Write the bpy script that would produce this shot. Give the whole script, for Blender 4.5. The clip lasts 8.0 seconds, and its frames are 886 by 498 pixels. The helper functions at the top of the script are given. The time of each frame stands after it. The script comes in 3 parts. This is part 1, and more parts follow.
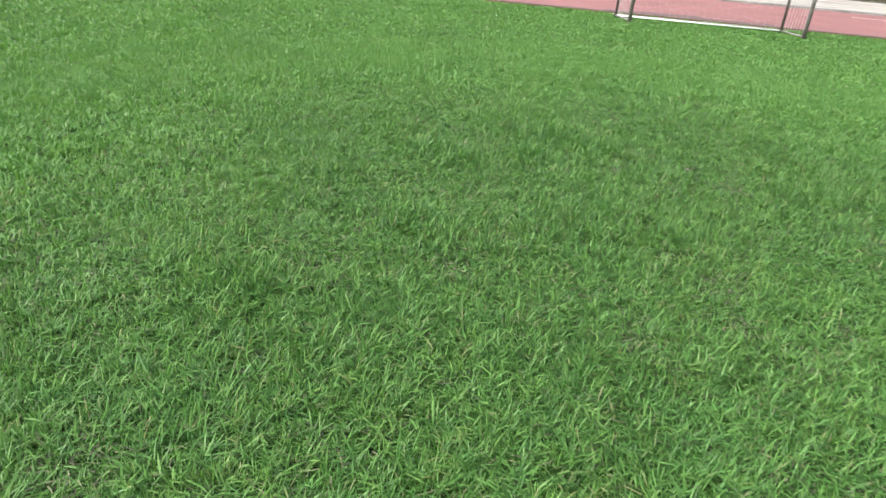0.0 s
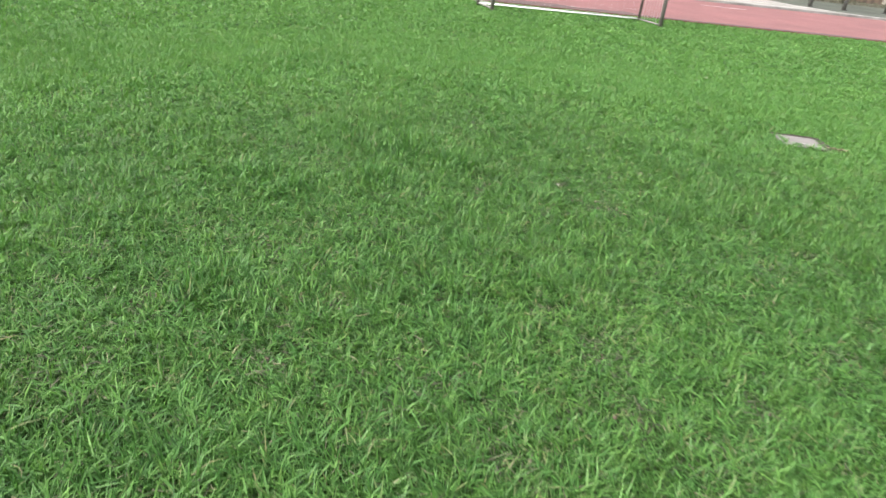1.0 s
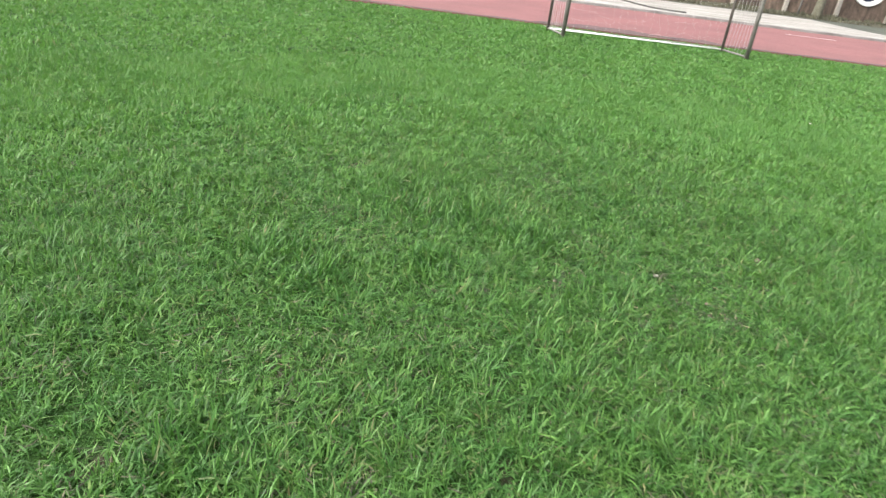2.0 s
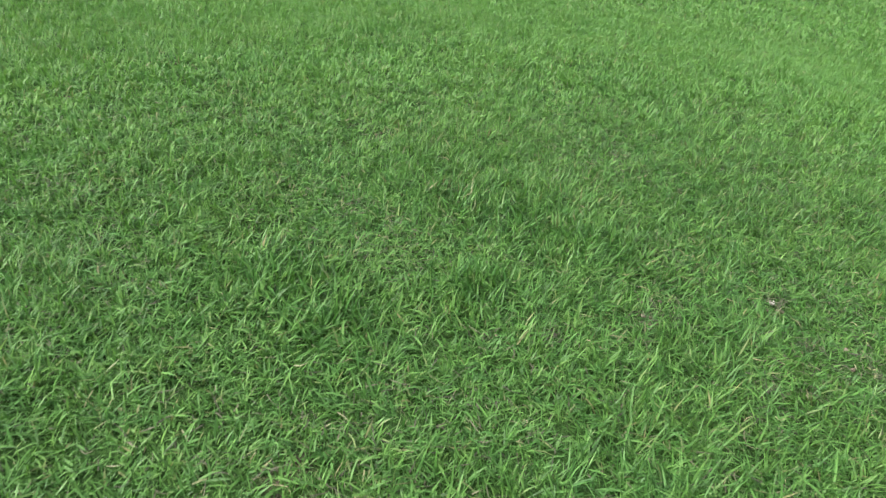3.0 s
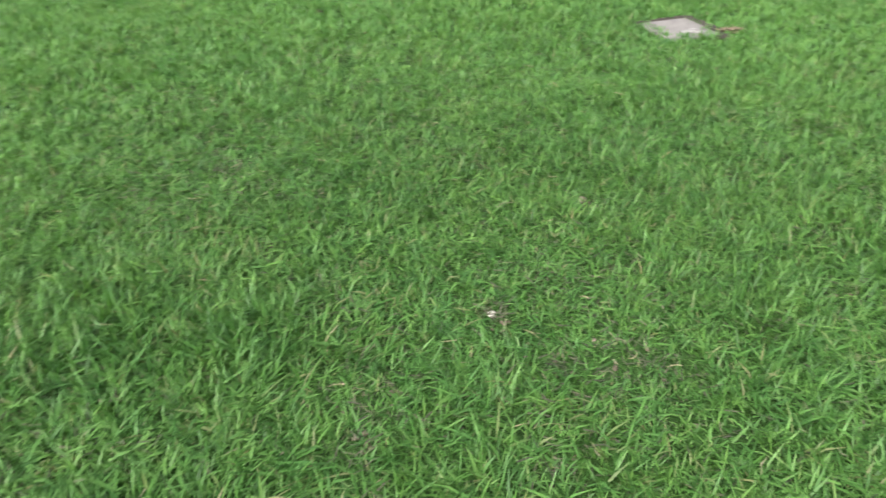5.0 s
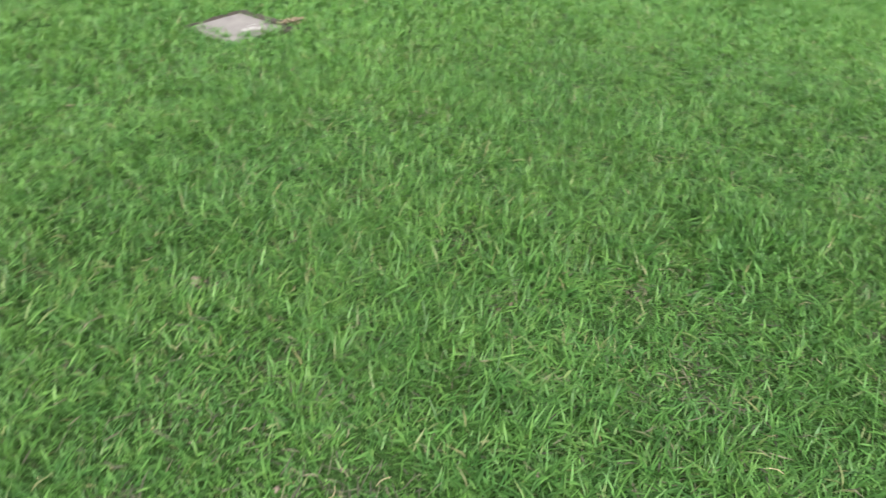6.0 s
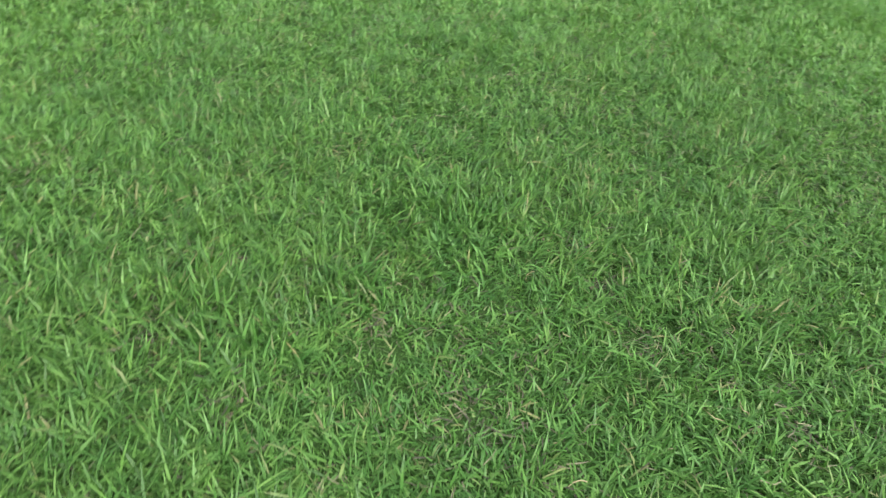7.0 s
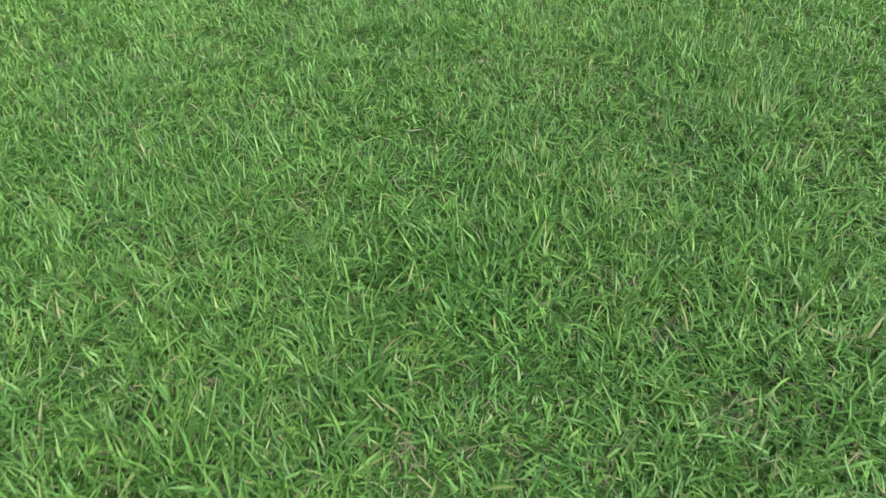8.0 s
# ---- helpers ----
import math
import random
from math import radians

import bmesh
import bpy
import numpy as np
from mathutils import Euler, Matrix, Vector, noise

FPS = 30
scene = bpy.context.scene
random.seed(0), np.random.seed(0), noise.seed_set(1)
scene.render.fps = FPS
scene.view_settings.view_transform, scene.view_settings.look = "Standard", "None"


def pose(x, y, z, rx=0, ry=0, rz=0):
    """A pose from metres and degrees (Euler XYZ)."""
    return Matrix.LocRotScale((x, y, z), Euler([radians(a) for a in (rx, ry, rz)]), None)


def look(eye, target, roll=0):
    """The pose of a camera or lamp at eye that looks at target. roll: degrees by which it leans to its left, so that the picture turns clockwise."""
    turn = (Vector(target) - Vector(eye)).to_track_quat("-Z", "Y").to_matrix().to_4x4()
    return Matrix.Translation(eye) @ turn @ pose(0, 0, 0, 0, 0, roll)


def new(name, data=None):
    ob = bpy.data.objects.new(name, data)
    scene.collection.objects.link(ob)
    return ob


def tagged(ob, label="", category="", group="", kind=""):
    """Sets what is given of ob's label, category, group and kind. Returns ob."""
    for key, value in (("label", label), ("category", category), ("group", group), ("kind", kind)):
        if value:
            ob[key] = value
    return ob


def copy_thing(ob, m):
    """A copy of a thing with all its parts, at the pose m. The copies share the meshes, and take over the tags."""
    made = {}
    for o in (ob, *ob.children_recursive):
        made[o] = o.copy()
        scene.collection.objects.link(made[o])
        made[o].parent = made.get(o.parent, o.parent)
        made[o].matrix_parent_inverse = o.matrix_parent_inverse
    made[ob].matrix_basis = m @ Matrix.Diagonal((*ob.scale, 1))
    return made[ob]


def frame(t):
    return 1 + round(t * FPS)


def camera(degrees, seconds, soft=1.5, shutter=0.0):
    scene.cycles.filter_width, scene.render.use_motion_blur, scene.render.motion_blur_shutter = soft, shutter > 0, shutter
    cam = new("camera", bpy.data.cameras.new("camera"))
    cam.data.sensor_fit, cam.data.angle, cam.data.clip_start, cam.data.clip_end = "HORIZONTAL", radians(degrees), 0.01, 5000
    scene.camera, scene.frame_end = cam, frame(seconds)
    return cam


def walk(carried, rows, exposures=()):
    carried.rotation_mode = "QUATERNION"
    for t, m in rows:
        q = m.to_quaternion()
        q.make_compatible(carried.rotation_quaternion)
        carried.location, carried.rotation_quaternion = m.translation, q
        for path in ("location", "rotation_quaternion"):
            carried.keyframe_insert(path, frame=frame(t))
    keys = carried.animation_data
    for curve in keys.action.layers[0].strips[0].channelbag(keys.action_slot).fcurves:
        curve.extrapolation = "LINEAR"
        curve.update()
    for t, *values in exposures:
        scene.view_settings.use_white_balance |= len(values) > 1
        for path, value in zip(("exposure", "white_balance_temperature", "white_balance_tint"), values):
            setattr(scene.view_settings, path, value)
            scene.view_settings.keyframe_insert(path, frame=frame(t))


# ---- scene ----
cam = camera(66.4, 8.0, soft=1.35, shutter=0.2)
PATH = [
    (0, (0.053, -0.337, 1.263), (-0.048, 1.463, 0.396), 5.20),
    (0.1, (0.074, -0.282, 1.258), (-0.071, 1.516, 0.394), 4.28),
    (0.2, (0.084, -0.214, 1.244), (-0.065, 1.581, 0.377), 3.0),
    (0.3, (0.107, -0.144, 1.241), (-0.055, 1.646, 0.362), 2.22),
    (0.4, (0.119, -0.062, 1.238), (-0.023, 1.723, 0.348), 3.61),
    (0.5, (0.144, 0.013, 1.261), (0.104, 1.807, 0.377), 6.57),
    (0.6, (0.178, 0.077, 1.275), (0.249, 1.879, 0.41), 8.21),
    (0.7, (0.2, 0.136, 1.264), (0.412, 1.941, 0.43), 6.63),
    (0.8, (0.197, 0.214, 1.254), (0.469, 2.012, 0.421), 6.0),
    (0.9, (0.217, 0.296, 1.241), (0.487, 2.083, 0.385), 6.59),
    (1, (0.225, 0.39, 1.239), (0.472, 2.174, 0.369), 6.67),
    (1.1, (0.242, 0.479, 1.244), (0.428, 2.274, 0.382), 6.81),
    (1.2, (0.265, 0.572, 1.256), (0.416, 2.373, 0.399), 7.12),
    (1.3, (0.277, 0.659, 1.256), (0.375, 2.461, 0.394), 5.32),
    (1.4, (0.283, 0.732, 1.251), (0.313, 2.537, 0.391), 3.56),
    (1.5, (0.281, 0.805, 1.241), (0.282, 2.605, 0.37), 3.49),
    (1.6, (0.279, 0.882, 1.236), (0.267, 2.676, 0.351), 3.24),
    (1.7, (0.273, 0.959, 1.226), (0.263, 2.755, 0.347), 3.30),
    (1.8, (0.26, 1.034, 1.242), (0.313, 2.835, 0.373), 4.7),
    (1.9, (0.242, 1.109, 1.26), (0.332, 2.916, 0.408), 6.19),
    (2, (0.221, 1.178, 1.248), (0.313, 2.988, 0.402), 7.45),
    (2.1, (0.205, 1.248, 1.24), (0.248, 3.058, 0.389), 7.50),
    (2.2, (0.181, 1.329, 1.227), (0.188, 3.13, 0.357), 8.27),
    (3.3, (0.118, 2.085, 1.22), (0.217, 3.77, 0.148), 6.25),
    (3.4, (0.129, 2.129, 1.231), (0.343, 3.815, 0.177), 8.41),
    (3.5, (0.114, 2.177, 1.216), (0.447, 3.848, 0.17), 9.25),
    (3.6, (0.131, 2.207, 1.219), (0.545, 3.853, 0.162), 9.96),
    (3.7, (0.127, 2.25, 1.207), (0.62, 3.863, 0.133), 10.9),
    (3.8, (0.142, 2.292, 1.198), (0.656, 3.884, 0.101), 10.33),
    (3.9, (0.15, 2.345, 1.191), (0.666, 3.922, 0.075), 9.01),
    (4, (0.182, 2.391, 1.188), (0.693, 3.966, 0.065), 7.63),
    (4.1, (0.218, 2.449, 1.187), (0.711, 4.027, 0.061), 6.20),
    (4.2, (0.246, 2.509, 1.201), (0.759, 4.076, 0.07), 4.8),
    (4.3, (0.272, 2.56, 1.203), (0.778, 4.134, 0.077), 3.23),
    (4.5, (0.321, 2.628, 1.193), (0.85, 4.189, 0.06), 1.87),
    (4.6, (0.346, 2.656, 1.192), (0.92, 4.193, 0.048), 0.55),
    (4.7, (0.381, 2.677, 1.179), (1.013, 4.189, 0.033), -0.23),
    (5.8, (0.717, 3.053, 1.092), (2.205, 3.708, -0.073), 6.42),
    (5.9, (0.775, 3.076, 1.092), (2.283, 3.674, -0.077), 6.11),
    (6, (0.83, 3.088, 1.099), (2.368, 3.609, -0.068), 4.52),
    (6.2, (0.918, 3.105, 1.085), (2.514, 3.439, -0.074), 3.42),
    (6.3, (0.945, 3.091, 1.094), (2.542, 3.362, -0.078), 3.57),
    (6.4, (0.97, 3.084, 1.081), (2.585, 3.214, -0.091), 1.53),
    (6.5, (0.993, 3.078, 1.079), (2.588, 3.091, -0.128), 0.58),
    (6.6, (1.027, 3.087, 1.079), (2.6, 2.974, -0.152), 2.09),
    (6.8, (1.103, 3.14, 1.073), (2.652, 2.872, -0.164), 3.9),
    (6.9, (1.147, 3.158, 1.095), (2.683, 2.838, -0.145), 7.14),
    (7, (1.198, 3.188, 1.114), (2.732, 2.802, -0.111), 6.08),
    (7.2, (1.247, 3.201, 1.11), (2.757, 2.71, -0.107), 6.18),
    (7.3, (1.281, 3.207, 1.095), (2.764, 2.647, -0.124), 6.8),
    (7.4, (1.323, 3.207, 1.087), (2.777, 2.611, -0.15), 7.81),
    (7.5, (1.379, 3.221, 1.081), (2.81, 2.599, -0.17), 7.74),
    (7.6, (1.441, 3.228, 1.063), (2.881, 2.653, -0.2), 5.1),
    (7.7, (1.502, 3.224, 1.067), (2.939, 2.694, -0.219), 2.46),
    (7.8, (1.559, 3.208, 1.072), (2.993, 2.731, -0.238), 0.4),
    (8, (1.664, 3.195, 1.084), (3.076, 2.708, -0.246), 0.11),
]
walk(cam, [(t, look(eye, target, roll)) for t, eye, target, roll in PATH], exposures=[(0.0, 1.70), (4.5, 1.62), (6.5, 1.60), (8.0, 1.65)])

# ---- light: bright overcast sky, very soft shadows ----
world = bpy.data.worlds.new("overcast_sky")
scene.world = world
world.use_nodes = True
wn = world.node_tree
sky = wn.nodes.new("ShaderNodeTexSky")
sky.sky_type, sky.sun_disc = "NISHITA", False
sky.sun_elevation, sky.sun_rotation = radians(44.6), radians(249.5)
sky.dust_density, sky.air_density = 4.0, 1.0
pale = wn.nodes.new("ShaderNodeHueSaturation")
pale.inputs["Saturation"].default_value = 0.25
wn.nodes["Background"].inputs["Strength"].default_value = 0.15
wn.links.new(sky.outputs[0], pale.inputs["Color"])
wn.links.new(pale.outputs[0], wn.nodes["Background"].inputs[0])
sun = new("sun", bpy.data.lights.new("sun", "SUN"))
sun.data.energy, sun.data.angle, sun.data.color = 2.1, radians(75), (1, 0.97, 0.90)
sun.matrix_world = look((-9.1, -3.4, 9.6), (0, 0, 0))


# ---- materials ----
class Mat:
    """A small builder round one Principled material."""

    def __init__(self, name, rough=0.8):
        self.m = bpy.data.materials.new(name)
        self.m.use_nodes = True
        self.t = self.m.node_tree
        self.b = self.t.nodes["Principled BSDF"]
        self.b.inputs["Roughness"].default_value = rough
        self.geo = self.t.nodes.new("ShaderNodeNewGeometry")

    def put(self, value, socket):
        if hasattr(value, "is_linked"):
            self.t.links.new(value, socket)
        else:
            socket.default_value = value

    def noise(self, scale, detail=4.0, rough=0.55, stretch=None):
        n = self.t.nodes.new("ShaderNodeTexNoise")
        n.inputs["Scale"].default_value, n.inputs["Detail"].default_value, n.inputs["Roughness"].default_value = scale, detail, rough
        where = self.geo.outputs["Position"]
        if stretch:
            v = self.t.nodes.new("ShaderNodeVectorMath")
            v.operation = "MULTIPLY"
            v.inputs[1].default_value = stretch
            self.t.links.new(where, v.inputs[0])
            where = v.outputs[0]
        self.t.links.new(where, n.inputs["Vector"])
        return n.outputs["Fac"]

    def ramp(self, fac, stops):
        r = self.t.nodes.new("ShaderNodeValToRGB")
        els = r.color_ramp.elements
        while len(els) < len(stops):
            els.new(0.5)
        for e, (p, c) in zip(els, stops):
            e.position, e.color = p, (*c, 1)
        self.put(fac, r.inputs[0])
        return r.outputs[0]

    def mix(self, fac, a, b, how="MIX"):
        n = self.t.nodes.new("ShaderNodeMix")
        n.data_type, n.blend_type = "RGBA", how
        self.put(fac, n.inputs["Factor"])
        self.put(a if hasattr(a, "is_linked") else (*a, 1), n.inputs["A"])
        self.put(b if hasattr(b, "is_linked") else (*b, 1), n.inputs["B"])
        return n.outputs["Result"]

    def colour(self, c):
        self.put(c if hasattr(c, "is_linked") else (*c, 1), self.b.inputs["Base Color"])
        return self

    def bump(self, height, strength, distance):
        n = self.t.nodes.new("ShaderNodeBump")
        n.inputs["Strength"].default_value, n.inputs["Distance"].default_value = strength, distance
        self.t.links.new(height, n.inputs["Height"])
        self.t.links.new(n.outputs[0], self.b.inputs["Normal"])
        return self


def grass_material(name, tone, alike=0.0):
    k = Mat(name, 0.38)
    own = k.geo.outputs["Random Per Island"]
    blade = k.ramp(own, [(0.0, (0.027, 0.074, 0.016)), (0.30, (0.049, 0.126, 0.029)), (0.65, (0.071, 0.163, 0.041)), (0.965, (0.099, 0.200, 0.058)), (0.98, (0.14, 0.180, 0.080)), (1.0, (0.165, 0.158, 0.088))])
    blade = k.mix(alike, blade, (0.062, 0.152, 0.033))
    lush = k.ramp(k.noise(1.3, 3.0), [(0.36, (0.95, 0.98, 0.94)), (0.64, (1.06, 1.03, 0.97))])
    tuft = k.ramp(k.noise(17.0, 2.0), [(0.32, (0.80, 0.88, 0.88)), (0.68, (1.16, 1.09, 0.96))])
    c = k.mix(1.0, k.mix(1.0, blade, lush, "MULTIPLY"), tuft, "MULTIPLY")
    # some of the blades are dry in thin patches of the turf
    dry = k.mix(1.0, k.ramp(own, [(0.60, (0, 0, 0)), (0.61, (1, 1, 1)), (0.66, (1, 1, 1)), (0.67, (0, 0, 0))]), k.ramp(k.noise(3.2, 4.0, 0.6), [(0.50, (0, 0, 0)), (0.62, (1, 1, 1))]), "MULTIPLY")
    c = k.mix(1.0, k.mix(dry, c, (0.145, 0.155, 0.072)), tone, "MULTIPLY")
    k.colour(c)
    k.b.inputs["Specular IOR Level"].default_value = 0.22
    thin = k.t.nodes.new("ShaderNodeBsdfTranslucent")
    k.t.links.new(k.mix(1.0, c, (1.0, 1.10, 0.68), "MULTIPLY"), thin.inputs["Color"])
    both = k.t.nodes.new("ShaderNodeMixShader")
    both.inputs[0].default_value = 0.34
    k.t.links.new(k.b.outputs[0], both.inputs[1])
    k.t.links.new(thin.outputs[0], both.inputs[2])
    k.t.links.new(both.outputs[0], k.t.nodes["Material Output"].inputs["Surface"])
    return k.m


def withered_material():
    k = Mat("withered_blade", 0.8)
    own = k.ramp(k.geo.outputs["Random Per Island"], [(0.0, (0.023, 0.025, 0.013)), (0.6, (0.055, 0.057, 0.030)), (0.9, (0.091, 0.092, 0.051)), (1.0, (0.150, 0.150, 0.082))])
    return k.colour(own).m


def thatch_material():
    k = Mat("turf_thatch", 0.95)
    k.b.inputs["Specular IOR Level"].default_value = 0.1
    soil = k.ramp(k.noise(60.0, 5.0), [(0.3, (0.018, 0.016, 0.011)), (0.7, (0.085, 0.073, 0.049))])
    green = k.ramp(k.noise(90.0, 5.0), [(0.3, (0.012, 0.030, 0.007)), (0.7, (0.036, 0.079, 0.018))])
    k.colour(k.mix(k.ramp(k.noise(3.0, 5.0, 0.65), [(0.30, (0, 0, 0)), (0.40, (1, 1, 1))]), soil, green))
    return k.bump(k.noise(120.0, 4.0), 0.8, 0.012).m


def grainy(name, dark, light, coarse, fine, rough=0.85, bump=0.4, deep=0.004, stretch=None):
    k = Mat(name, rough)
    patch = k.ramp(k.noise(coarse, 4.0, 0.6, stretch), [(0.3, dark), (0.7, light)])
    grain = k.ramp(k.noise(fine, 3.0), [(0.25, (0.78, 0.78, 0.78)), (0.75, (1.16, 1.16, 1.16))])
    k.colour(k.mix(1.0, patch, grain, "MULTIPLY"))
    return k.bump(k.noise(fine, 4.0), bump, deep).m


GRASS = grass_material("grass_blade", (1.0, 1.0, 1.0))
# a brightened copy of the blade colour stands in for light further out
LIT_GRASS = grass_material("lit_grass_blade", (1.34, 1.25, 1.42), 0.62)
# lush green, darkened further for the shade inside the clumps
SHADED_LUSH_GRASS = grass_material("shaded_lush_blade", (0.91, 0.96, 0.95))
THATCH = thatch_material()
WITHERED = withered_material()
TRACK = grainy("red_track_rubber", (0.122, 0.047, 0.047), (0.172, 0.066, 0.067), 0.8, 160, 0.9, 0.5, 0.003)
EDGE = grainy("dirty_track_edge", (0.040, 0.030, 0.028), (0.100, 0.052, 0.052), 3.5, 90, 0.95)
WHITE_PAINT = grainy("worn_white_line", (0.270, 0.180, 0.180), (0.465, 0.405, 0.398), 5.0, 90, 0.7)
CONCRETE = grainy("pale_concrete", (0.10, 0.088, 0.074), (0.34, 0.325, 0.305), 1.6, 45, 0.85, stretch=(0.35, 2.2, 1))
KERB = grainy("kerb_concrete", (0.09, 0.085, 0.078), (0.27, 0.26, 0.245), 1.5, 60, 0.85)
MOSSY = grainy("mossy_concrete", (0.090, 0.101, 0.078), (0.168, 0.174, 0.151), 5.0, 90, 0.9)
ASPHALT = grainy("mossy_asphalt", (0.030, 0.036, 0.026), (0.062, 0.068, 0.052), 0.8, 80, 0.9)
MOSS = grainy("moss_bank", (0.028, 0.027, 0.017), (0.095, 0.087, 0.056), 3.0, 40, 0.95, 0.8, 0.02)
TILE = grainy("weathered_paving_tile", (0.101, 0.092, 0.087), (0.162, 0.148, 0.140), 9.0, 160, 0.85, 0.5, 0.003)
CHIP = grainy("fresh_chipped_concrete", (0.185, 0.174, 0.165), (0.235, 0.224, 0.216), 30.0, 180, 0.9, 0.6, 0.003)
SOIL = grainy("damp_soil", (0.012, 0.010, 0.007), (0.042, 0.033, 0.023), 25.0, 140, 0.95, 0.9, 0.01)
CRUMB = grainy("soil_crumb", (0.050, 0.037, 0.025), (0.112, 0.087, 0.062), 50.0, 200, 0.95, 0.6, 0.004)
DEAD_LEAF = grainy("dead_leaf", (0.11, 0.080, 0.052), (0.28, 0.225, 0.155), 60.0, 200, 0.7)
STRAW = grainy("dry_straw", (0.157, 0.129, 0.067), (0.246, 0.213, 0.123), 40.0, 200, 0.7)
PEBBLE_PINK = grainy("pinkish_pebble", (0.123, 0.095, 0.070), (0.202, 0.162, 0.126), 70.0, 300, 0.7)
PEBBLE_WHITE = grainy("white_pebble", (0.338, 0.307, 0.270), (0.465, 0.435, 0.398), 70.0, 300, 0.6)
BROWN_WALL = grainy("rust_brown_render", (0.026, 0.019, 0.015), (0.165, 0.118, 0.088), 3.2, 14, 0.9, 0.4, 0.004, (1.6, 1, 0.5))
PALE_POST = grainy("pale_painted_post", (0.224, 0.204, 0.174), (0.314, 0.291, 0.252), 2.5, 40, 0.7)
WHITE_FRAME = grainy("white_painted_frame", (0.74, 0.73, 0.70), (0.84, 0.83, 0.80), 3.0, 60, 0.5)
DARK_METAL = grainy("dark_painted_steel", (0.035, 0.035, 0.033), (0.08, 0.075, 0.065), 6.0, 80, 0.55)
BARK = grainy("grey_green_bark", (0.056, 0.053, 0.036), (0.123, 0.118, 0.084), 5.0, 40, 0.95, 0.9, 0.015)
WEED = grainy("weed_leaf", (0.040, 0.040, 0.023), (0.085, 0.083, 0.048), 2.0, 40, 0.7)
LEAF = grainy("dark_tree_leaf", (0.022, 0.050, 0.011), (0.050, 0.095, 0.022), 3.0, 60, 0.6)
CORD = grainy("weathered_net_cord", (0.33, 0.32, 0.31), (0.46, 0.45, 0.44), 20.0, 200, 0.7)
GALVANISED = grainy("weathered_galvanised_steel", (0.095, 0.087, 0.078), (0.202, 0.193, 0.179), 7.0, 70, 0.5)
GALVANISED.node_tree.nodes["Principled BSDF"].inputs["Metallic"].default_value = 0.15
RUSTED = grainy("rusted_steel_tube", (0.042, 0.035, 0.029), (0.095, 0.081, 0.070), 8.0, 70, 0.7)
DARK_GLASS = grainy("dark_blue_glass", (0.012, 0.015, 0.035), (0.02, 0.025, 0.055), 1.0, 20, 0.08, 0.0, 0.001)


# ---- building blocks ----
def part(name, bm, material, parent=None, label="", smooth=False):
    me = bpy.data.meshes.new(name)
    bm.to_mesh(me)
    bm.free()
    me.materials.append(material)
    if smooth:
        me.polygons.foreach_set("use_smooth", [True] * len(me.polygons))
    ob = new(name, me)
    if parent:
        ob.parent = parent
    return tagged(ob, label) if label else ob


def holder(name, place, label, category, group="", kind="", turn=0.0):
    ob = new(name)
    ob.matrix_world = pose(*place, 0, 0, turn)
    return tagged(ob, label, category, group, kind)


def box(bm, x0, x1, y0, y1, z0, z1, bevel=0.0):
    made = bmesh.ops.create_cube(bm, size=1, matrix=Matrix.Translation(((x0 + x1) / 2, (y0 + y1) / 2, (z0 + z1) / 2)) @ Matrix.Diagonal((x1 - x0, y1 - y0, z1 - z0, 1)))
    if bevel:
        edges = {e for v in made["verts"] for e in v.link_edges}
        bmesh.ops.bevel(bm, geom=list(edges), offset=bevel, segments=2, affect="EDGES", profile=0.6)
    return bm


def tube(bm, points, radius, sides=10, caps=True):
    """A round tube along points; radius: one number or one for each point."""
    pts = [Vector(p) for p in points]
    radii = radius if isinstance(radius, (list, tuple)) else [radius] * len(pts)
    rings = []
    for n, p in enumerate(pts):
        way = (pts[min(n + 1, len(pts) - 1)] - pts[max(n - 1, 0)]).normalized()
        side = way.cross(Vector((0, 0, 1)) if abs(way.z) < 0.9 else Vector((1, 0, 0))).normalized()
        up = side.cross(way)
        rings.append([bm.verts.new(p + radii[n] * (math.cos(a) * side + math.sin(a) * up)) for a in (2 * math.pi * i / sides for i in range(sides))])
    for a, b in zip(rings, rings[1:]):
        for i in range(sides):
            bm.faces.new((a[i], a[(i + 1) % sides], b[(i + 1) % sides], b[i]))
    if caps:
        bm.faces.new(rings[0][::-1])
        bm.faces.new(rings[-1])
    return bm


def prism(bm, outline, z0, z1):
    """A flat slab with the given outline (anticlockwise)."""
    low = [bm.verts.new((x, y, z0)) for x, y in outline]
    high = [bm.verts.new((x, y, z1)) for x, y in outline]
    bm.faces.new(high)
    bm.faces.new(low[::-1])
    for i in range(len(outline)):
        j = (i + 1) % len(outline)
        bm.faces.new((low[i], low[j], high[j], high[i]))
    return bm


GRID = np.random.RandomState(7).rand(128, 128)


def field(x, y, size, shift=0):
    """Smooth value noise over the plan, 0 to 1, with features about size metres across."""
    u, v = np.asarray(x) / size + 17.3 * shift + 40, np.asarray(y) / size + 9.1 * shift + 40
    i, j = np.floor(u).astype(int), np.floor(v).astype(int)
    f, g = u - i, v - j
    f, g = f * f * (3 - 2 * f), g * g * (3 - 2 * g)
    a, b, c, d = GRID[i % 128, j % 128], GRID[(i + 1) % 128, j % 128], GRID[i % 128, (j + 1) % 128], GRID[(i + 1) % 128, (j + 1) % 128]
    return (a * (1 - f) + b * f) * (1 - g) + (c * (1 - f) + d * f) * g


LAWN_EDGE = 13.6
FALL = 0.045  # by so much the lawn falls towards the track
STEP = 0.03   # and the walkway behind it lies lower


